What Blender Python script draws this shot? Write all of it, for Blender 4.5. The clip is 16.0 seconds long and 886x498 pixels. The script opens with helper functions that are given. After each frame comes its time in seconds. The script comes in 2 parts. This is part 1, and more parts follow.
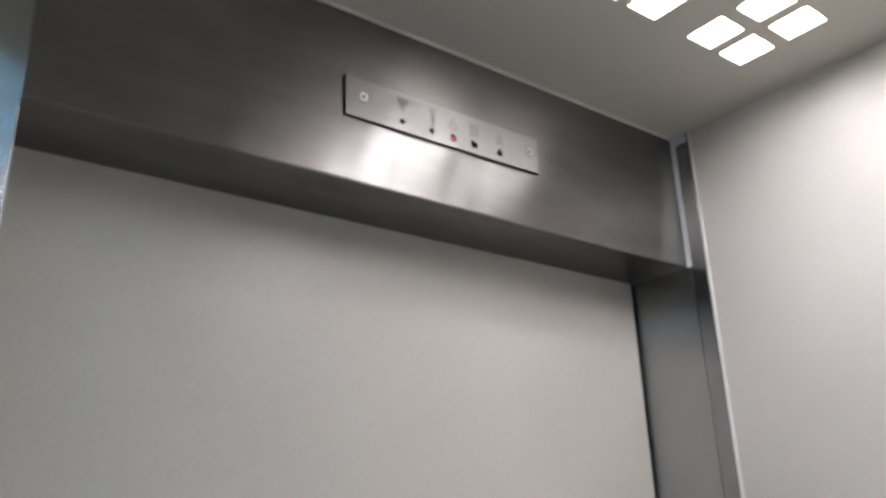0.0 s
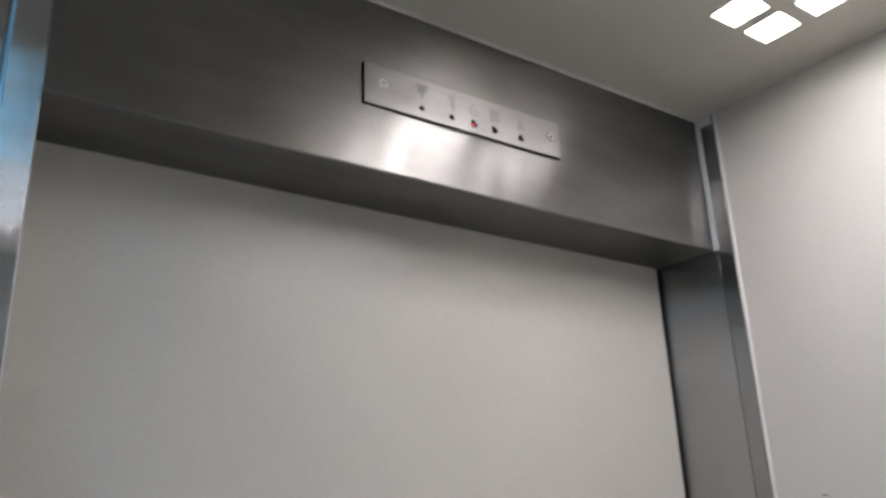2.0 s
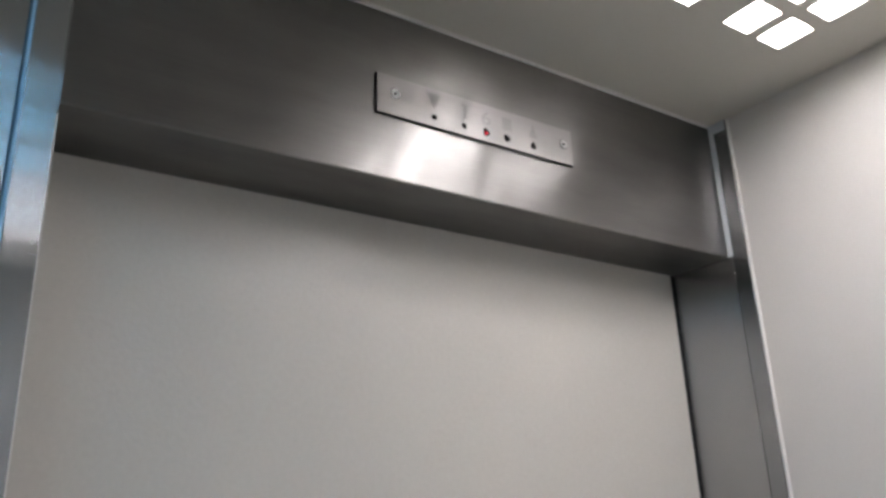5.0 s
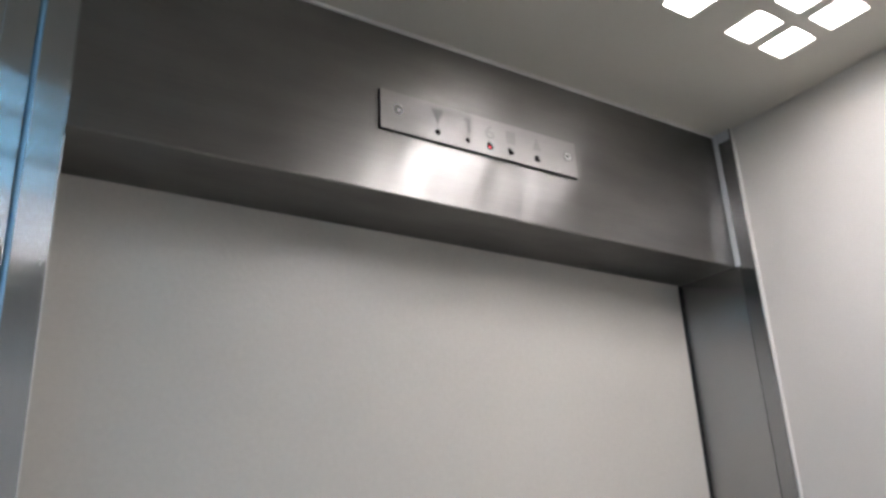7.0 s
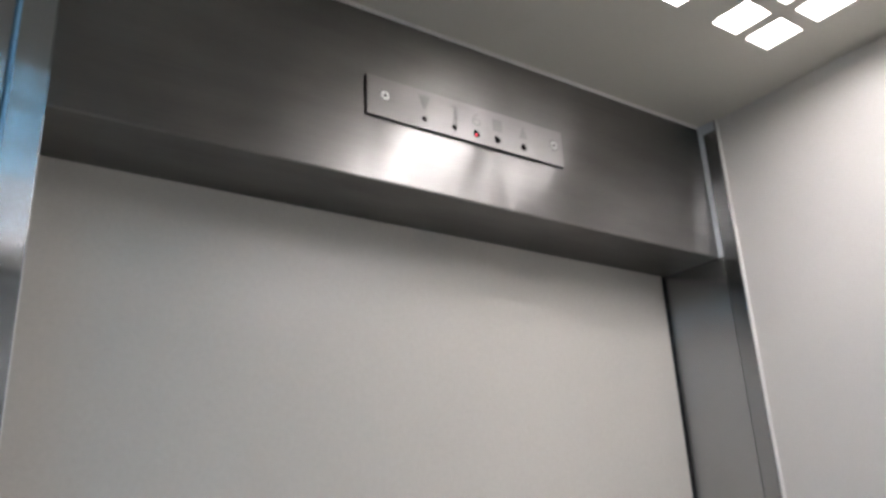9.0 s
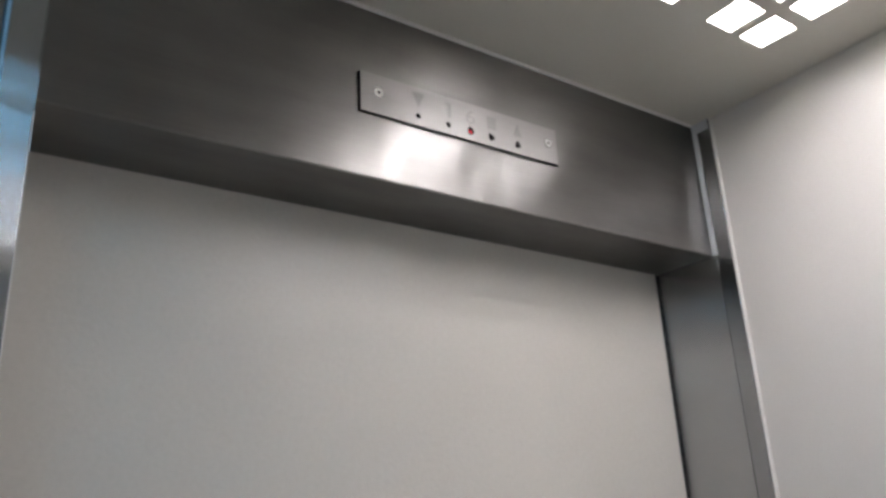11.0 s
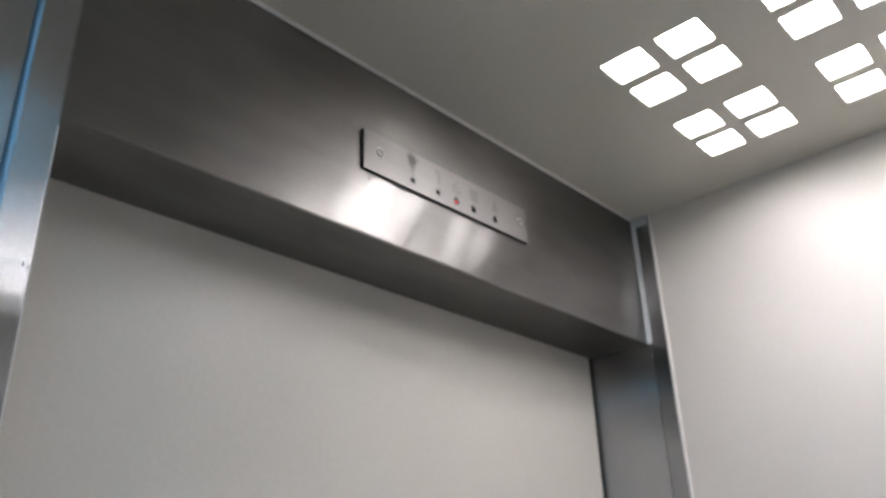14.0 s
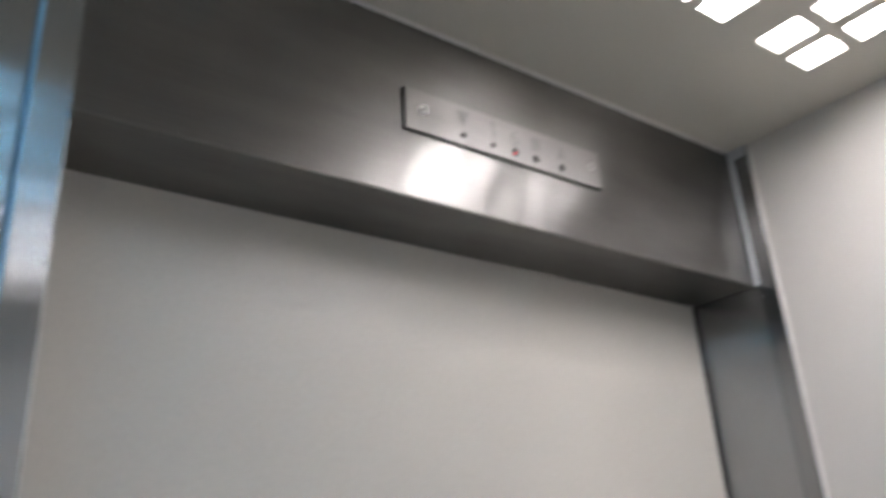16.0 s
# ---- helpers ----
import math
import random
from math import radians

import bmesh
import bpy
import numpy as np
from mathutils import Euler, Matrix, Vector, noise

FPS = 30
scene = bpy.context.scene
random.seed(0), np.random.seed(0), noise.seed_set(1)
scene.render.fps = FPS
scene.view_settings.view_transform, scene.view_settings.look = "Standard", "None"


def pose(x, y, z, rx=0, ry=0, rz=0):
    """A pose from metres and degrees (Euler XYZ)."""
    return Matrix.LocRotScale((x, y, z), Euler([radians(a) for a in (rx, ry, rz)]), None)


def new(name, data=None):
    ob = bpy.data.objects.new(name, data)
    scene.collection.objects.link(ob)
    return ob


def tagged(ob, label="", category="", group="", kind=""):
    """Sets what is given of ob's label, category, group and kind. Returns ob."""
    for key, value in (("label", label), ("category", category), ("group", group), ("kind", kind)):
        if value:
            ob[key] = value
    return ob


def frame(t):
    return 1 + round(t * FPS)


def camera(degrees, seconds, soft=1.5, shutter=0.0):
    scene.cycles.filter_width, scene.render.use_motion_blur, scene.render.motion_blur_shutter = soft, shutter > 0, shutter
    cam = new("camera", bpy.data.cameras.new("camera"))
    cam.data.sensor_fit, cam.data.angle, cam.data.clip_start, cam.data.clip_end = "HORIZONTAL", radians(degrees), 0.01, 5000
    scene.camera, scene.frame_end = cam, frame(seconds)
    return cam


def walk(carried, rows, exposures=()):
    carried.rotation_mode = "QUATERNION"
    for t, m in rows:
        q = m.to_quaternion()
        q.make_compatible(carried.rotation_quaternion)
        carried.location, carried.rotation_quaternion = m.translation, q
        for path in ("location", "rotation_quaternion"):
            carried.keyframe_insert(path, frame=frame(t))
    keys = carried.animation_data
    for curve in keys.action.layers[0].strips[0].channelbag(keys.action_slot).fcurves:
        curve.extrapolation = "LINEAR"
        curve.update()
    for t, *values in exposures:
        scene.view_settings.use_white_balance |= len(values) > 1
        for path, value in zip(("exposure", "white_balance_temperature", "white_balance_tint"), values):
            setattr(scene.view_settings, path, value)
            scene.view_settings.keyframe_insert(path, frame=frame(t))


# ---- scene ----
# An elevator car: x along the door wall, y = 0 on the face of the lintel, z up from the car floor.

# ---------------------------------------------------------------- camera
cam = camera(58.3, 16.0, soft=3.1, shutter=1.0)
PATH = [
    (0.0, pose(-0.0683, -0.6665, 1.6503, 109.334, 1.847, -36.967)),
    (0.5, pose(-0.0680, -0.6690, 1.6511, 109.488, 1.873, -36.492)),
    (1.0, pose(-0.0598, -0.6701, 1.6502, 109.394, 2.323, -35.514)),
    (1.5, pose(-0.0572, -0.6553, 1.6548, 108.997, 2.484, -35.545)),
    (2.0, pose(-0.0620, -0.6647, 1.6507, 108.562, 2.110, -34.933)),
    (2.5, pose(-0.0593, -0.6596, 1.6462, 108.515, 2.222, -34.414)),
    (3.0, pose(-0.0680, -0.6636, 1.6461, 108.386, 3.073, -34.259)),
    (3.5, pose(-0.0603, -0.6611, 1.6513, 108.368, 2.765, -34.038)),
    (4.0, pose(-0.0656, -0.6596, 1.6509, 108.782, 2.215, -34.410)),
    (6.5, pose(-0.0586, -0.6820, 1.6516, 109.600, 2.361, -32.974)),
    (7.0, pose(-0.0610, -0.6728, 1.6526, 109.994, 2.647, -32.975)),
    (7.5, pose(-0.0660, -0.6666, 1.6503, 109.973, 2.059, -33.570)),
    (8.0, pose(-0.0635, -0.6520, 1.6543, 109.986, 2.394, -34.224)),
    (8.5, pose(-0.0566, -0.6597, 1.6465, 109.983, 2.726, -34.114)),
    (9.0, pose(-0.0617, -0.6631, 1.6502, 109.373, 2.697, -34.448)),
    (11.5, pose(-0.0590, -0.6594, 1.6504, 109.247, 2.717, -35.061)),
    (12.0, pose(-0.0554, -0.6621, 1.6501, 109.226, 2.505, -35.127)),
    (12.5, pose(-0.0560, -0.6590, 1.6477, 109.270, 3.146, -35.285)),
    (13.0, pose(-0.0605, -0.6508, 1.6545, 109.315, 2.205, -35.961)),
    (13.3, pose(-0.0896, -0.6267, 1.6337, 110.324, 1.564, -38.443)),
    (13.5, pose(-0.1301, -0.5993, 1.6426, 109.943, 0.639, -41.942)),
    (13.7, pose(-0.1709, -0.5770, 1.6584, 111.943, 2.138, -45.057)),
    (14.0, pose(-0.1745, -0.5552, 1.6489, 114.107, 1.836, -47.136)),
    (14.2, pose(-0.1626, -0.5154, 1.6431, 115.420, 4.226, -46.679)),
    (14.5, pose(-0.1534, -0.4946, 1.6455, 114.113, 3.423, -44.411)),
    (14.7, pose(-0.1446, -0.4854, 1.6567, 112.512, 4.806, -41.594)),
    (15.0, pose(-0.1173, -0.5051, 1.6641, 109.849, 2.600, -36.750)),
    (15.2, pose(-0.1068, -0.5264, 1.6589, 109.942, 2.918, -34.580)),
    (15.5, pose(-0.1010, -0.5484, 1.6686, 109.903, 3.339, -33.583)),
    (15.7, pose(-0.0876, -0.5813, 1.6664, 110.531, 2.938, -33.284)),
    (16.0, pose(-0.0844, -0.5728, 1.6593, 112.067, 3.277, -36.245)),
]
walk(cam, PATH, exposures=[(0.0, 0.0), (1.5, -0.05), (4.0, -0.08), (6.5, 0.05), (9.0, 0.05), (11.5, -0.06), (13.0, -0.05), (14.0, 0.03), (14.5, 0.08), (15.0, 0.04), (15.5, 0.10), (16.0, 0.10)])

# ---------------------------------------------------------------- light
world = bpy.data.worlds.new("shaft_dark")
world.use_nodes = True
world.node_tree.nodes["Background"].inputs[0].default_value = (0.02, 0.02, 0.02, 1)
world.node_tree.nodes["Background"].inputs[1].default_value = 0.1
scene.world = world
LAMP_STRENGTH = 38.0
# column nearest the pale wall, set dimmer so its lintel streak stays faint
DIMMER_STRENGTH = 20.0
COOL_STRENGTH = 17.0
LAMP_COLOUR = (1.0, 0.94, 0.975, 1)
COOL_COLOUR = (0.29, 0.66, 1.0, 1)
PALE_COLOUR = (0.66, 0.80, 1.0, 1)

# ---------------------------------------------------------------- plan
OPEN_L, OPEN_R = 0.008, 0.9          # clear opening between the jambs
LINTEL_Z, CEIL_Z = 2.0, 2.212
DOOR_Y = 0.102
CAR_L, CAR_R, CAR_BACK = -0.44, 0.906, -1.16
PANEL_Y = -0.002                    # the front panel stands a little behind the narrow jamb
JAMB_Y = -0.0300                   # front edge of the jamb sheet on the wall side


# ---------------------------------------------------------------- materials
def mat(name):
    m = bpy.data.materials.new(name)
    m.use_nodes = True
    nt = m.node_tree
    return m, nt, nt.nodes["Principled BSDF"]


def node(nt, kind, **props):
    n = nt.nodes.new(kind)
    for key, value in props.items():
        if key == "operation":
            n.operation = value
        elif key == "data_type":
            n.data_type = value
    return n


def coords(nt, scale):
    """Object-space coordinates stretched by scale."""
    tc = nt.nodes.new("ShaderNodeTexCoord")
    mp = nt.nodes.new("ShaderNodeMapping")
    mp.inputs["Scale"].default_value = scale
    nt.links.new(tc.outputs["Object"], mp.inputs["Vector"])
    return mp.outputs["Vector"]


def noise_tex(nt, vec, scale, detail=3.0, rough=0.5):
    n = nt.nodes.new("ShaderNodeTexNoise")
    n.inputs["Scale"].default_value = scale
    n.inputs["Detail"].default_value = detail
    n.inputs["Roughness"].default_value = rough
    nt.links.new(vec, n.inputs["Vector"])
    return n.outputs["Fac"]


def remap(nt, value, lo, hi, a=0.1, b=0.9):
    n = nt.nodes.new("ShaderNodeMapRange")
    n.inputs["From Min"].default_value = a
    n.inputs["From Max"].default_value = b
    n.inputs["To Min"].default_value = lo
    n.inputs["To Max"].default_value = hi
    nt.links.new(value, n.inputs["Value"])
    return n.outputs["Result"]


def blend(nt, fac, c0, c1):
    n = nt.nodes.new("ShaderNodeMix")
    n.data_type = "RGBA"
    n.inputs["A"].default_value = (*c0, 1)
    n.inputs["B"].default_value = (*c1, 1)
    nt.links.new(fac, n.inputs["Factor"])
    return n.outputs["Result"]


def bump(nt, bsdf, height, strength, distance):
    b = nt.nodes.new("ShaderNodeBump")
    b.inputs["Strength"].default_value = strength
    b.inputs["Distance"].default_value = distance
    nt.links.new(height, b.inputs["Height"])
    nt.links.new(b.outputs["Normal"], bsdf.inputs["Normal"])


def steel(name, c0, c1, fine, wide, along, smear=0.10, halo=0.3, broad=3.0, blunt=4.0, wave=0.0):
    """Brushed stainless steel. along: the way the brush marks run; fine, wide: how far its gloss spreads along and across them;
    halo: the share of a second, broader gloss from the coarser scratches, blunt times wider along them;
    wave: height in metres of the slow waviness of the sheet."""
    m, nt, b = mat(name)
    nt.nodes.remove(b)
    grain = noise_tex(nt, coords(nt, tuple(5.0 if k else 700.0 for k in along)), 1.0, 3.0, 0.6)
    cloud = noise_tex(nt, coords(nt, tuple(3.0 if k else 9.0 for k in along)), 1.0, 2.0, 0.5)
    scaled = node(nt, "ShaderNodeMath", operation="MULTIPLY")
    nt.links.new(grain, scaled.inputs[0])
    scaled.inputs[1].default_value = 0.4
    add = node(nt, "ShaderNodeMath", operation="MULTIPLY_ADD")
    nt.links.new(cloud, add.inputs[0])
    add.inputs[1].default_value = 0.6
    nt.links.new(scaled.outputs[0], add.inputs[2])
    smudge = noise_tex(nt, coords(nt, tuple(9.0 if k else 26.0 for k in along)), 1.0, 3.0, 0.5)
    worn = node(nt, "ShaderNodeMath", operation="MULTIPLY_ADD")
    nt.links.new(smudge, worn.inputs[0])
    worn.inputs[1].default_value = 0.8
    nt.links.new(add.outputs[0], worn.inputs[2])
    tone = blend(nt, remap(nt, worn.outputs[0], 0.0, 1.0, 0.60, 1.20), c0, c1)
    ripple = noise_tex(nt, coords(nt, tuple(40.0 if k else 2.0 for k in along)), 1.0, 2.0, 0.5)
    vec = nt.nodes.new("ShaderNodeCombineXYZ")
    for k in range(3):
        lo, hi = (0.999, 1.0) if along[k] else (0.001, 0.003)
        nt.links.new(remap(nt, cloud, lo, hi), vec.inputs[k])
    mix = nt.nodes.new("ShaderNodeMixShader")
    mix.inputs[0].default_value = halo
    nt.links.new(mix.outputs[0], nt.nodes["Material Output"].inputs["Surface"])
    for slot, across, thin in ((1, wide, fine), (2, min(0.8, wide * broad), fine * blunt)):
        g = nt.nodes.new("ShaderNodeBsdfAnisotropic")
        g.distribution = "BECKMANN"
        nt.links.new(tone, g.inputs["Color"])
        rough = math.sqrt(math.sqrt(thin * across))
        nt.links.new(remap(nt, cloud, rough * (1 - smear), rough * (1 + smear)), g.inputs["Roughness"])
        g.inputs["Anisotropy"].default_value = 1.0 - math.sqrt(thin / across)
        nt.links.new(vec.outputs[0], g.inputs["Tangent"])
        bump(nt, g, grain, 0.05, 0.0003)
        if wave:
            rolled = nt.nodes.new("ShaderNodeBump")
            rolled.inputs["Distance"].default_value = wave
            nt.links.new(ripple, rolled.inputs["Height"])
            nt.links.new(rolled.outputs["Normal"], g.inputs["Normal"].links[0].from_node.inputs["Normal"])
        nt.links.new(g.outputs[0], mix.inputs[slot])
    return m


def paint(name, c0, c1, rough, speck=260.0, relief=0.10, cloud_scale=2.2):
    """Coated sheet or laminate: faint clouds, fine orange peel."""
    m, nt, b = mat(name)
    vec = coords(nt, (1, 1, 1))
    cloud = noise_tex(nt, vec, cloud_scale, 4.0, 0.55)
    fine = noise_tex(nt, vec, speck, 2.0, 0.6)
    mix = node(nt, "ShaderNodeMath", operation="MULTIPLY_ADD")
    nt.links.new(fine, mix.inputs[0])
    mix.inputs[1].default_value = 0.35
    part_c = node(nt, "ShaderNodeMath", operation="MULTIPLY")
    nt.links.new(cloud, part_c.inputs[0])
    part_c.inputs[1].default_value = 0.65
    nt.links.new(part_c.outputs[0], mix.inputs[2])
    nt.links.new(blend(nt, remap(nt, mix.outputs[0], 0.0, 1.0), c0, c1), b.inputs["Base Color"])
    nt.links.new(remap(nt, cloud, rough - 0.05, rough + 0.07), b.inputs["Roughness"])
    bump(nt, b, fine, relief, 0.0006)
    return m


def plain(name, colour, rough, metallic=0.0, gloss=0.5):
    m, nt, b = mat(name)
    fine = noise_tex(nt, coords(nt, (1, 1, 1)), 400.0, 2.0)
    c1 = tuple(min(1.0, c * 1.15) for c in colour)
    nt.links.new(blend(nt, fine, colour, c1), b.inputs["Base Color"])
    b.inputs["Roughness"].default_value = rough
    b.inputs["Metallic"].default_value = metallic
    b.inputs["Specular IOR Level"].default_value = gloss
    return m


def glow(name, colour, strength):
    m, nt, b = mat(name)
    b.inputs["Base Color"].default_value = (*colour[:3], 1)
    b.inputs["Emission Color"].default_value = colour
    b.inputs["Emission Strength"].default_value = strength
    return m


STEEL_LINTEL = steel("steel_brushed_across", (0.180, 0.179, 0.172), (0.255, 0.253, 0.244), 0.008, 0.085, (1, 0, 0), 0.06, 0.76, 4.8, 9.0, 0.00008)
STEEL_PLATE = steel("steel_plate", (0.205, 0.202, 0.198), (0.282, 0.278, 0.272), 0.016, 0.055, (1, 0, 0), 0.06, 0.94, 7.5, 13.0, 0.00005)
STEEL_MARK = steel("steel_plate_etched", (0.172, 0.169, 0.166), (0.230, 0.226, 0.222), 0.016, 0.055, (1, 0, 0), 0.06, 0.94, 7.5, 13.0, 0.00005)
STEEL_PANEL = steel("steel_panel_upright", (0.45, 0.465, 0.48), (0.53, 0.55, 0.57), 0.005, 0.23, (0, 0, 1), 0.06, 0.22, 2.0, 6.0, 0.00005)
STEEL_JAMB = steel("steel_jamb_upright", (0.44, 0.44, 0.44), (0.52, 0.52, 0.52), 0.006, 0.30, (0, 0, 1), 0.06, 0.2, 2.0, 4.0, 0.00005)
STEEL_STRIP = steel("steel_strip_polished", (0.32, 0.325, 0.33), (0.40, 0.405, 0.41), 0.006, 0.15, (0, 0, 1), 0.06, 0.2)
DOOR_PAINT = paint("door_cream_paint", (0.49, 0.475, 0.433), (0.655, 0.637, 0.587), 0.36, 170.0, 0.45)
WALL_PANEL = paint("wall_pale_laminate", (0.56, 0.545, 0.52), (0.70, 0.685, 0.655), 0.36, 320.0, 0.08)
CEIL_PAINT = paint("ceiling_cream_paint", (0.58, 0.565, 0.50), (0.65, 0.635, 0.57), 0.42, 300.0, 0.05)
FLOOR_VINYL = paint("floor_grey_vinyl", (0.50, 0.485, 0.46), (0.58, 0.565, 0.54), 0.5, 120.0, 0.2)
RUBBER = plain("black_rubber", (0.010, 0.010, 0.011), 0.7, 0.0, 0.2)
ENGRAVED = plain("engraved_grey_fill", (0.155, 0.152, 0.148), 0.6, 0.0, 0.3)
BORE = plain("dark_bore", (0.006, 0.005, 0.006), 0.9, 0.0, 0.05)
BLUE_EDGING = plain("pale_blue_gloss", (0.26, 0.48, 0.68), 0.25)
RIVET = plain("dull_rivet_metal", (0.82, 0.82, 0.80), 0.6, 0.0, 0.3)
RIVET_DULL = plain("grey_rivet_metal", (0.34, 0.34, 0.33), 0.6, 0.0, 0.3)
SEAM_GREY = plain("dark_seam_grey", (0.05, 0.06, 0.07), 0.6, 0.0, 0.3)
SEAM_FAINT = plain("faint_joint_grey", (0.16, 0.21, 0.26), 0.5, 0.3)
TRIM_GREY = plain("pale_grey_bead_and_reflection", (0.50, 0.53, 0.55), 0.5)
TRIM_WHITE = plain("pale_trim_and_edge_light", (0.70, 0.69, 0.67), 0.5)
LAMP_GLOW = glow("lamp_diffuser_glow", LAMP_COLOUR, LAMP_STRENGTH)
DIMMER_GLOW = glow("dimmer_diffuser_glow", LAMP_COLOUR, DIMMER_STRENGTH)
COOL_GLOW = glow("cool_diffuser_glow", COOL_COLOUR, COOL_STRENGTH)
PALE_GLOW = glow("pale_cool_diffuser_glow", PALE_COLOUR, 0.8 * COOL_STRENGTH)
LED_RED = glow("red_led_glow", (1.0, 0.04, 0.08, 1), 0.11)


# ---------------------------------------------------------------- mesh helpers
def part(name, bm, material, parent=None, label=""):
    """Link a bmesh as one mesh object, under a thing or under a part."""
    bmesh.ops.recalc_face_normals(bm, faces=bm.faces[:])
    me = bpy.data.meshes.new(name)
    bm.to_mesh(me)
    bm.free()
    me.materials.append(material)
    ob = new(name, me)
    if parent:
        ob.parent = parent
    if label:
        tagged(ob, label)
    return ob


def box(x0, x1, y0, y1, z0, z1, bevel=0.0, seg=2):
    bm = bmesh.new()
    bmesh.ops.create_cube(bm, size=1.0)
    bmesh.ops.scale(bm, vec=(x1 - x0, y1 - y0, z1 - z0), verts=bm.verts)
    bmesh.ops.translate(bm, vec=((x0 + x1) / 2, (y0 + y1) / 2, (z0 + z1) / 2), verts=bm.verts)
    if bevel:
        bmesh.ops.bevel(bm, geom=bm.edges[:], offset=bevel, segments=seg, profile=0.5, affect="EDGES")
    return bm


def sheet(outline, z0, z1, bevel=0.0):
    """A closed plan outline, drawn up from z0 to z1: folded sheet metal."""
    bm = bmesh.new()
    low = [bm.verts.new((x, y, z0)) for x, y in outline]
    face = bm.faces.new(low)
    up = bmesh.ops.extrude_face_region(bm, geom=[face])
    bmesh.ops.translate(bm, vec=(0, 0, z1 - z0), verts=[v for v in up["geom"] if isinstance(v, bmesh.types.BMVert)])
    if bevel:
        edges = [e for e in bm.edges if abs(e.verts[0].co.z - e.verts[1].co.z) > 0.5 * (z1 - z0)]
        bmesh.ops.bevel(bm, geom=edges, offset=bevel, segments=2, profile=0.5, affect="EDGES")
    return bm


def disc(cx, cz, y, r, n=20, wobble=0.0, seed=0):
    """A disc that faces the car, a little out of round where wobble is given."""
    rng = random.Random(seed)
    ph = [rng.uniform(0, 6.28) for _ in range(3)]
    bm = bmesh.new()
    vs = []
    for i in range(n):
        a = 2 * math.pi * i / n
        rr = r * (1 + wobble * (math.sin(2 * a + ph[0]) + 0.6 * math.sin(3 * a + ph[1])))
        vs.append(bm.verts.new((cx + rr * math.cos(a), y, cz + rr * math.sin(a))))
    bm.faces.new(vs)
    return bm


def outline_solid(points, y0, y1):
    """A flat outline in x and z, from y0 (front) back to y1."""
    bm = bmesh.new()
    face = bm.faces.new([bm.verts.new((x, y0, z)) for x, z in points])
    up = bmesh.ops.extrude_face_region(bm, geom=[face])
    bmesh.ops.translate(bm, vec=(0, y1 - y0, 0), verts=[v for v in up["geom"] if isinstance(v, bmesh.types.BMVert)])
    return bm


# ---------------------------------------------------------------- setting
floor = part("floor", box(CAR_L, CAR_R, CAR_BACK, 0.16, -0.05, 0.0), FLOOR_VINYL)
tagged(floor, "grey vinyl floor of the elevator car", "floor", kind="structure")
wall_back = part("wall_back", box(CAR_L - 0.04, CAR_R + 0.04, CAR_BACK - 0.04, CAR_BACK, 0, CEIL_Z + 0.1), WALL_PANEL)
tagged(wall_back, "pale laminate back wall of the car", "wall", kind="structure")
wall_left = part("wall_left", box(CAR_L - 0.04, CAR_L, CAR_BACK, 0.16, 0, CEIL_Z + 0.1), WALL_PANEL)
tagged(wall_left, "pale laminate side wall of the car", "wall", kind="structure")
wall_right = part("wall_right", box(CAR_R, CAR_R + 0.04, CAR_BACK, 0.16, 0, CEIL_Z + 0.1), WALL_PANEL)
tagged(wall_right, "pale grey-white laminate side wall of the car", "wall", kind="structure")
wall_front = part("wall_front", box(CAR_L - 0.04, CAR_R + 0.04, 0.16, 0.20, 0, CEIL_Z + 0.1), RUBBER)
tagged(wall_front, "dark shaft wall behind the doors", "wall", kind="structure")

# ceiling sheet with small rectangular lamp openings, in groups of four
SQ_X, SQ_Y, PITCH_X, PITCH_Y = 0.0470, 0.0500, 0.0655, 0.0695
COOL_X = -0.300                    # column of bluish lights beside the steel panel
COLUMNS = {COOL_X: tuple(-0.258 - 0.139 * k for k in range(5)), 0.5165: tuple(-0.1885 - 0.1825 * k for k in range(4)), 0.6915: tuple(-0.1885 - 0.1825 * k for k in range(4))}
CUT = 0.0010
WELL = 0.007                       # depth of the diffusers above the ceiling sheet


def pane_depth(gx):
    """Depth of one pane and the step between the two rows of panes; the bluish lights are shallower."""
    return (0.0440, 0.0560) if gx == COOL_X else (SQ_Y, PITCH_Y)


def octagon(x0, x1, y0, y1, c):
    return [(x0 + c, y0), (x1 - c, y0), (x1, y0 + c), (x1, y1 - c), (x1 - c, y1), (x0 + c, y1), (x0, y1 - c), (x0, y0 + c)]


def openings(column_xs):
    cells = []
    for gx in column_xs:
        deep, step = pane_depth(gx)
        for gy in COLUMNS[gx]:
            for i in range(2):
                for j in range(2):
                    x0, y1 = gx + i * PITCH_X, gy - j * step
                    cells.append((x0, x0 + SQ_X, y1 - deep, y1))
    return cells


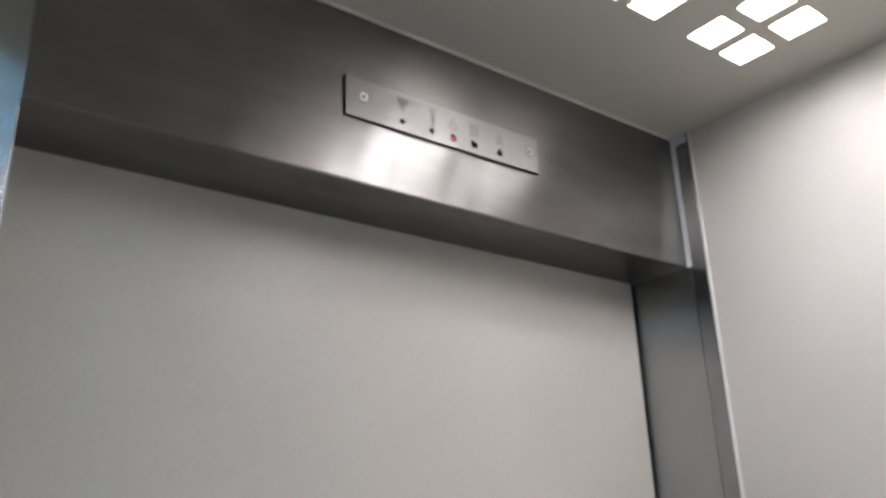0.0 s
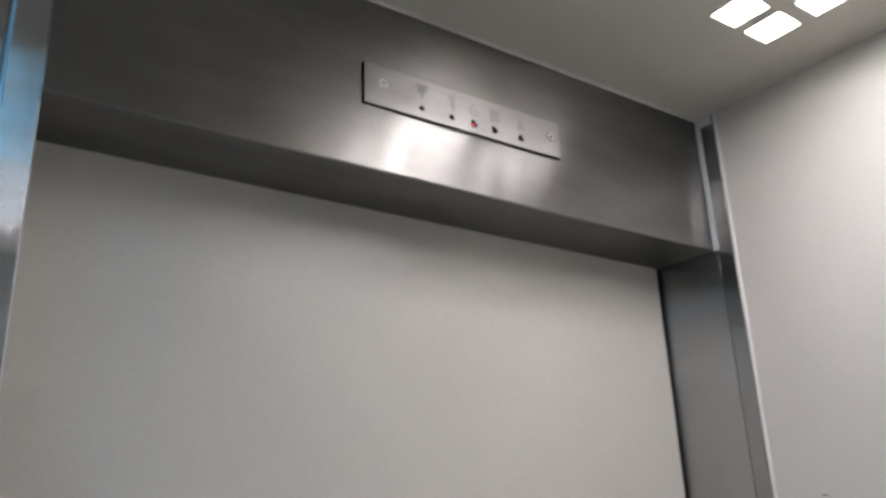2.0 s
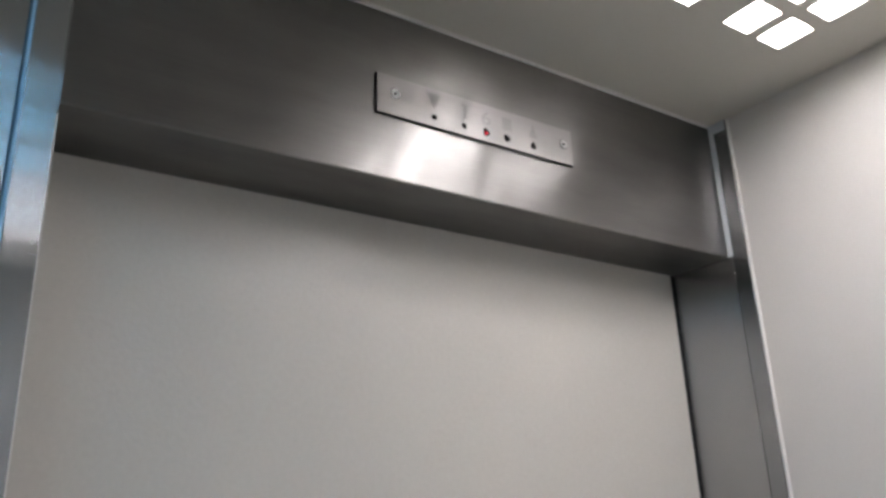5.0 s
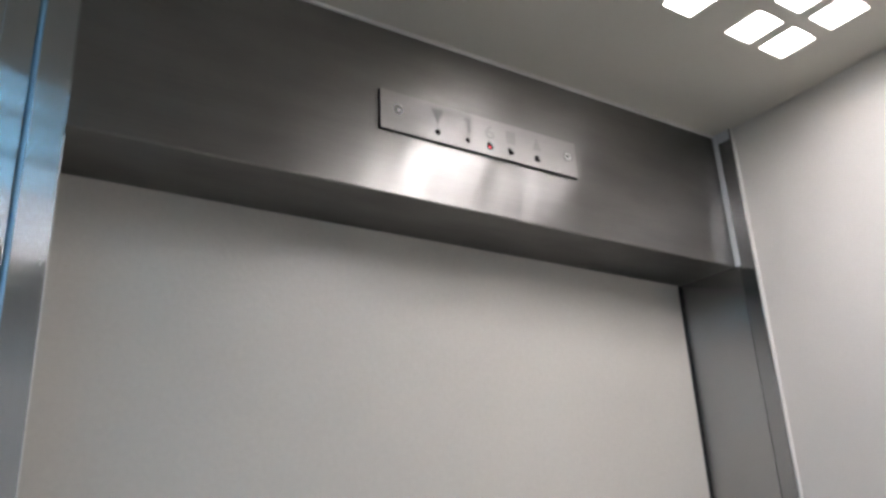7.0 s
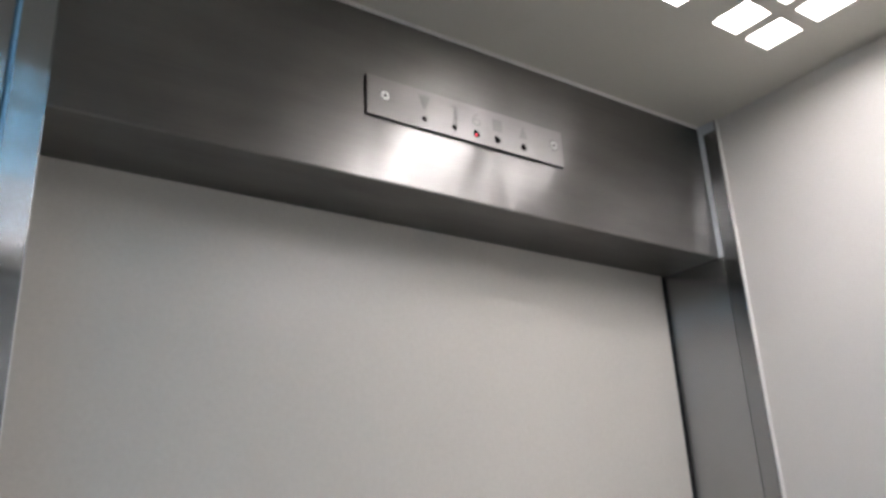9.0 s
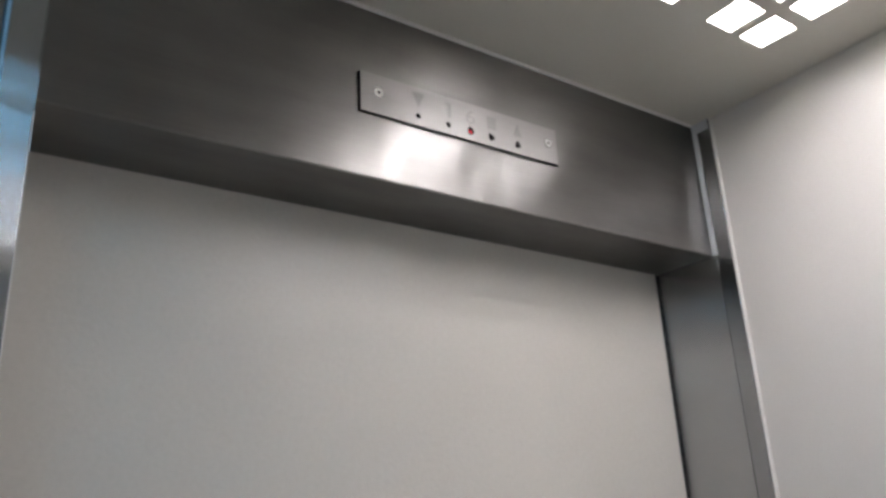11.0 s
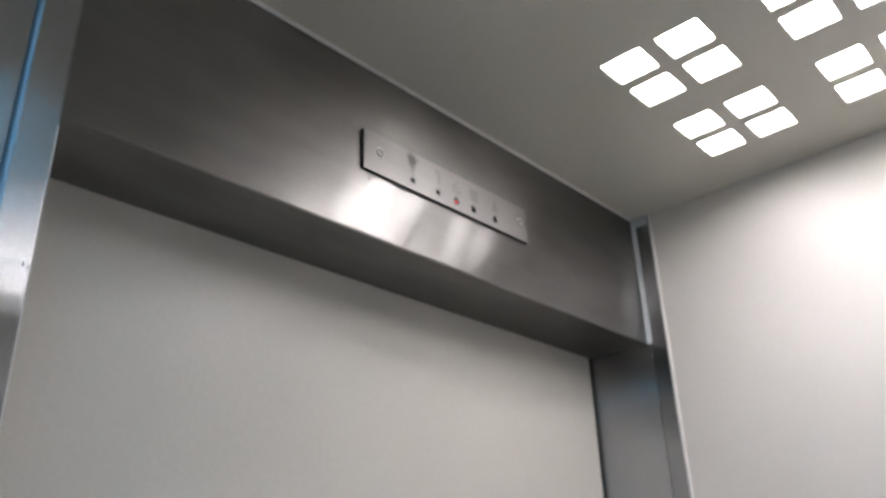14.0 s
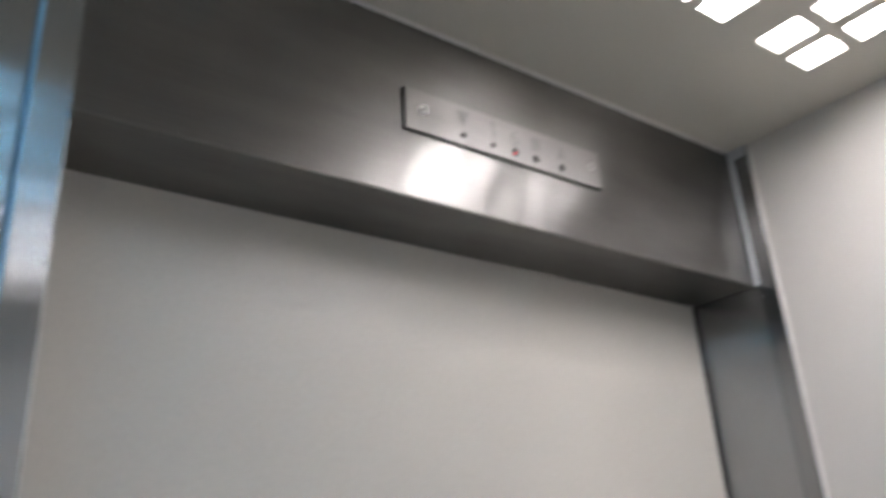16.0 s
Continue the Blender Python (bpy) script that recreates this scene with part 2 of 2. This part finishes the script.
def ceiling_zone(bm, left, right, cells):
    m = 0.004
    xs = sorted({left, right, *(c[0] - m for c in cells), *(c[1] + m for c in cells)})
    ys = sorted({CAR_BACK, 0.0, *(c[2] - m for c in cells), *(c[3] + m for c in cells)})
    held = {(round(c[0] - m, 5), round(c[2] - m, 5)): c for c in cells}
    for x0, x1 in zip(xs, xs[1:]):
        for y0, y1 in zip(ys, ys[1:]):
            c = held.get((round(x0, 5), round(y0, 5)))
            q = [bm.verts.new(v) for v in ((x0, y0, CEIL_Z), (x1, y0, CEIL_Z), (x1, y1, CEIL_Z), (x0, y1, CEIL_Z))]
            if not c:
                bm.faces.new(q)
                continue
            o = octagon(*c, CUT)
            low = [bm.verts.new((x, y, CEIL_Z)) for x, y in o]
            top = [bm.verts.new((x, y, CEIL_Z + WELL)) for x, y in o]
            for k in range(4):
                bm.faces.new((q[k], q[(k + 1) % 4], low[2 * k + 1], low[2 * k]))
                bm.faces.new((q[(k + 1) % 4], low[(2 * k + 2) % 8], low[2 * k + 1]))
            for k in range(8):
                bm.faces.new((low[k], low[(k + 1) % 8], top[(k + 1) % 8], top[k]))


def ceiling_mesh():
    bm = bmesh.new()
    middle = 0.1
    ceiling_zone(bm, CAR_L, middle, openings([COOL_X]))
    ceiling_zone(bm, middle, CAR_R, openings([x for x in COLUMNS if x > middle]))
    bmesh.ops.remove_doubles(bm, verts=bm.verts, dist=0.0002)
    # closed upper skin above the lamps
    up = [bm.verts.new(v) for v in ((CAR_L, CAR_BACK, CEIL_Z + 0.05), (CAR_R, CAR_BACK, CEIL_Z + 0.05), (CAR_R, 0.16, CEIL_Z + 0.05), (CAR_L, 0.16, CEIL_Z + 0.05))]
    bm.faces.new(up)
    return bm


ceiling = part("ceiling", ceiling_mesh(), CEIL_PAINT)
tagged(ceiling, "cream painted metal ceiling with square lamp cut-outs", "ceiling", kind="structure")

# lamps above the cut-outs
for gx, lamp_ys in COLUMNS.items():
    deep, step = pane_depth(gx)
    for gy in lamp_ys:
        lamp = new("ceiling_light")
        lamp.location = (gx, gy, CEIL_Z)
        tagged(lamp, "bright white recessed light of four square panes" if gx > 0.3 else "bluish recessed light of four square panes", "ceiling light", "lights in the ceiling")
        for i in range(2):
            for j in range(2):
                x0, y1 = i * PITCH_X - 0.001, -j * step + 0.001
                bm = bmesh.new()
                bm.faces.new([bm.verts.new(v) for v in ((x0, y1 - deep - 0.002, WELL + 0.0002), (x0, y1, WELL + 0.0002), (x0 + SQ_X + 0.002, y1, WELL + 0.0002), (x0 + SQ_X + 0.002, y1 - deep - 0.002, WELL + 0.0002))])
                up = bmesh.ops.extrude_face_region(bm, geom=bm.faces[:])
                bmesh.ops.translate(bm, vec=(0, 0, 0.004), verts=[v for v in up["geom"] if isinstance(v, bmesh.types.BMVert)])
                part("diffuser", bm, (PALE_GLOW if gy < -0.60 else COOL_GLOW) if gx < 0.3 else DIMMER_GLOW if gx > 0.6 else LAMP_GLOW, lamp)

# ---------------------------------------------------------------- door wall
# lintel: folded sheet with a rounded lower bend
lintel = part("lintel", box(OPEN_L - 0.02, OPEN_R - 0.0005, 0.0, 0.155, LINTEL_Z, CEIL_Z - 0.001, 0.0022, 4), STEEL_LINTEL)
tagged(lintel, "brushed stainless steel lintel panel over the elevator door", "lintel", kind="structure")
trim_top = part("trim", box(OPEN_L, OPEN_R - 0.004, -0.0035, -0.0003, CEIL_Z - 0.0045, CEIL_Z - 0.0003, 0.0008), TRIM_WHITE)
tagged(trim_top, "thin pale sealant strip between lintel and ceiling", "trim", kind="structure")
corner_bead = part("trim", sheet([(OPEN_R - 0.0005, -0.0080), (OPEN_R - 0.0005, -0.0006), (OPEN_R - 0.0025, -0.0006)], LINTEL_Z + 0.0005, CEIL_Z - 0.001), TRIM_GREY)
tagged(corner_bead, "pale satin metal corner bead beside the lintel", "trim", kind="structure")

# jamb on the wall side
jamb_r = part("jamb", sheet([(OPEN_R, -0.0055), (OPEN_R + 0.005, -0.0055), (OPEN_R + 0.005, 0.15), (OPEN_R, 0.15)], 0.0, CEIL_Z - 0.001, 0.0005), STEEL_JAMB)
tagged(jamb_r, "brushed stainless steel door jamb beside the pale wall", "door jamb", kind="structure")
strip_r = part("trim", sheet([(OPEN_R + 0.0002, JAMB_Y), (OPEN_R + 0.005, JAMB_Y), (OPEN_R + 0.005, -0.0062), (OPEN_R + 0.0002, -0.0062)], 0.0, CEIL_Z - 0.001, 0.0005), STEEL_STRIP)
tagged(strip_r, "polished stainless steel strip between jamb and wall", "trim", kind="structure")
# pale box coloured as the ceiling mirrored at the top of the strip
ceiling_reflection_r = part("trim", box(OPEN_R - 0.0012, OPEN_R - 0.0001, JAMB_Y + 0.001, -0.0085, CEIL_Z - 0.017, CEIL_Z - 0.001, 0.0004), TRIM_GREY)
tagged(ceiling_reflection_r, "short pale patch painted as the ceiling reflected in the polished strip", "trim", kind="structure")
edge_r = part("trim", box(OPEN_R + 0.0008, CAR_R + 0.001, JAMB_Y - 0.0028, JAMB_Y - 0.0002, 0.0, CEIL_Z - 0.001, 0.0008), TRIM_WHITE)
tagged(edge_r, "thin pale edge strip between jamb and wall", "trim", kind="structure")

# jamb on the panel side: narrow return, bright bead, then the wide front panel
jamb_l = part("jamb", sheet([(OPEN_L, -0.004), (OPEN_L, 0.15), (OPEN_L - 0.0260, 0.15), (OPEN_L - 0.0260, -0.004)], 0.0, CEIL_Z - 0.001, 0.0002), STEEL_PANEL)
tagged(jamb_l, "narrow brushed stainless steel door jamb", "door jamb", kind="structure")
# light caught along the jamb's bend, put into the strip's pale colour
lit_edge_l = part("trim", box(OPEN_L + 0.0002, OPEN_L + 0.0013, -0.0036, -0.0005, 0.0, LINTEL_Z - 0.012, 0.0004), TRIM_WHITE)
tagged(lit_edge_l, "thin pale line painted as light on the door jamb edge", "trim", kind="structure")
# above that painted line the edge stays plain steel
edge_top = part("trim", box(OPEN_L + 0.0002, OPEN_L + 0.0013, -0.0036, -0.0005, LINTEL_Z - 0.0115, CEIL_Z - 0.002, 0.0004), STEEL_PANEL)
tagged(edge_top, "plain steel edge of the jamb beside the lintel", "trim", kind="structure")
roll = [(OPEN_L - 0.0279 + 0.0017 * math.cos(math.pi * k / 8), -0.0036 - 0.0016 * math.sin(math.pi * k / 8)) for k in range(9)]
edging = part("trim", sheet([(OPEN_L - 0.0262, 0.05), *roll, (OPEN_L - 0.0296, 0.05)], 0.0, CEIL_Z - 0.001), BLUE_EDGING)
tagged(edging, "pale blue glossy edging beside the steel jamb", "trim", kind="structure")
front_panel = part("wall_front_panel", box(CAR_L, OPEN_L - 0.0306, PANEL_Y, 0.10, 0.0, CEIL_Z - 0.001, 0.001), STEEL_PANEL)
tagged(front_panel, "wide brushed stainless steel front panel of the car", "wall", kind="structure")
seam = part("trim", box(OPEN_L - 0.0572, OPEN_L - 0.0563, PANEL_Y - 0.0005, PANEL_Y - 0.0002, 1.10, 1.924), SEAM_GREY)
tagged(seam, "fine dark seam of a service flap in the steel panel", "trim", kind="structure")

fold = part("trim", box(OPEN_L - 0.0571, OPEN_L - 0.0566, PANEL_Y - 0.0004, PANEL_Y - 0.0002, 1.924, CEIL_Z - 0.002), SEAM_FAINT)
tagged(fold, "faint joint line running up the steel panel", "trim", kind="structure")

# sliding door with its dark rubber edge
door = new("elevator_door")
door.location = (0.45, DOOR_Y, 0.0)
tagged(door, "closed cream painted sliding elevator door under the steel lintel", "door")
leaf = part("leaf", box(-0.46, 0.4425, 0.0, 0.03, 0.006, 2.03, 0.0015), DOOR_PAINT, door)
part("edge_seal", box(0.4430, 0.4495, 0.0012, 0.028, 0.006, 1.9995, 0.001), RUBBER, door, "black rubber edge seal")

# ---------------------------------------------------------------- floor indicator plate
PL, PR, PB, PT = 0.3155, 0.6015, 2.0755, 2.1243
PLATE_Y = -0.0045
HOLES = (0.3897, 0.4314, 0.4634, 0.4946, 0.5361)
HOLE_Z, SCREW_Z = 2.0876, 2.1024


def plate_mesh():
    """One sheet with five drilled holes, some of them worn out of round."""
    bm = bmesh.new()
    n = 24

    def loop(points):
        vs = [bm.verts.new((x, PLATE_Y, z)) for x, z in points]
        return [bm.edges.new((vs[i], vs[(i + 1) % len(vs)])) for i in range(len(vs))]

    edges = loop([(PL, PB), (PR, PB), (PR, PT), (PL, PT)])
    for k, hx in enumerate(HOLES):
        ph = random.Random(k + 5).uniform(0, 6.28)
        size, worn = (0.0036, 0.05) if k < 2 else (0.0048, 0.13)
        ring = []
        for i in range(n):
            a = 2 * math.pi * i / n
            r = size * (1 + worn * math.sin(3 * a + ph) + 0.05 * math.sin(2 * a + 2 * ph))
            ring.append((hx + r * math.cos(a), HOLE_Z + r * math.sin(a)))
        edges += loop(ring)
    bmesh.ops.triangle_fill(bm, use_beauty=True, edges=edges)
    back = bmesh.ops.extrude_face_region(bm, geom=bm.faces[:])
    bmesh.ops.translate(bm, vec=(0, 0.0012, 0), verts=[v for v in back["geom"] if isinstance(v, bmesh.types.BMVert)])
    return bm


def rivet_mesh(cx, cz):
    """A tubular rivet head: a rounded ring with an open middle."""
    bm = bmesh.new()
    n, rings = 24, ((0.0058, -0.0003), (0.0054, -0.0009), (0.0044, -0.0011), (0.0030, -0.0010), (0.0021, -0.0005))
    loops = [[bm.verts.new((cx + r * math.cos(2 * math.pi * i / n), PLATE_Y + dy, cz + r * math.sin(2 * math.pi * i / n))) for i in range(n)] for r, dy in rings]
    for low, high in zip(loops, loops[1:]):
        for i in range(n):
            bm.faces.new((low[i], low[(i + 1) % n], high[(i + 1) % n], high[i]))
    return bm


plate = new("floor_indicator")
tagged(plate, "stainless steel floor indicator plate on the lintel", "floor indicator")
part("face_plate", plate_mesh(), STEEL_PLATE, plate)
part("backing", box(PL - 0.0002, PR + 0.0002, PLATE_Y + 0.0013, -0.0002, PB - 0.0002, PT - 0.0006), RUBBER, plate, "black backing of the plate")
for k, hx in enumerate(HOLES):
    lit = k == 2
    if lit:
        part("indicator_hole", disc(hx, HOLE_Z, PLATE_Y + 0.00115, 0.0054, 16), BORE, plate)
    part("indicator_led", disc(hx + (0.0006 if lit else 0), HOLE_Z - (0.0004 if lit else 0), PLATE_Y + 0.0010, 0.0018 if lit else 0.0054, 16), LED_RED if lit else BORE, plate, "dim red indicator lamp" if lit else "dark unlit indicator hole")
for k, sx in enumerate((0.3383, 0.5868)):
    screw = part("rivet", rivet_mesh(sx, SCREW_Z), RIVET if k == 0 else RIVET_DULL, plate, "pale round rivet" if k == 0 else "dull grey round rivet")
    part("rivet_hole", disc(sx + 0.0002, SCREW_Z, PLATE_Y - 0.00045, 0.0024, 16), BORE, screw)
    # black disc behind the head paints the shadow ringing the rivet
    part("rivet_gap_shade", disc(sx, SCREW_Z, PLATE_Y - 0.0002, 0.0064, 24), BORE, screw)


def sign(text, x, z, height, material, name, bold=0.0002):
    """Engraved character, middle at x, foot at z."""
    cu = bpy.data.curves.new(name, "FONT")
    cu.body, cu.size, cu.align_x = text, height / 0.70, "CENTER"
    cu.extrude, cu.offset = 0.00005, bold
    tmp = bpy.data.objects.new("tmp", cu)
    me = bpy.data.meshes.new_from_object(tmp)
    bpy.data.objects.remove(tmp)
    me.transform(Matrix.Translation((x, PLATE_Y - 0.00015, z)) @ Matrix.Rotation(radians(90), 4, "X") @ Matrix.Diagonal((1.3, 1, 1, 1)))
    me.materials.append(material)
    ob = new(name, me)
    ob.parent = plate
    return ob


y_mark = PLATE_Y - 0.0003
part("down_arrow", outline_solid([(0.3822, 2.1172), (0.3985, 2.1172), (0.3905, 2.0984)], y_mark, PLATE_Y - 0.00005), ENGRAVED, plate)
part("numeral", outline_solid([(0.4318, 2.0974), (0.4358, 2.0974), (0.4358, 2.1160), (0.4282, 2.1160), (0.4282, 2.1132), (0.4318, 2.1132)], y_mark, PLATE_Y - 0.00005), ENGRAVED, plate)
sign("6", 0.4640, 2.0980, 0.0172, STEEL_MARK, "numeral")
part("worn_mark", outline_solid([(0.4890, 2.0982), (0.5030, 2.0982), (0.5030, 2.1148), (0.4890, 2.1148)], y_mark, PLATE_Y - 0.00005), STEEL_MARK, plate)
part("up_arrow", outline_solid([(0.5300, 2.0990), (0.5430, 2.0990), (0.5370, 2.1165)], y_mark, PLATE_Y - 0.00005), STEEL_MARK, plate)

# small marks of wear
part("scuff", box(CAR_R - 0.0004, CAR_R + 0.001, -0.1020, -0.0940, 1.6565, 1.6580), ENGRAVED, wall_right, "short grey scuff")
part("nick", box(OPEN_L - 0.0052, OPEN_L - 0.0044, -0.0044, -0.0038, 1.8705, 1.8745), RIVET, jamb_l, "small pale nick")
part("nick", box(OPEN_L - 0.0018, OPEN_L - 0.0013, -0.0044, -0.0038, 1.8695, 1.8730), RUBBER, jamb_l, "small dark nick")
part("scratch", box(0.3274, 0.3282, -0.0003, 0.0005, 2.0655, 2.0740, 0.0002), ENGRAVED, lintel, "short dull scratch below the plate")
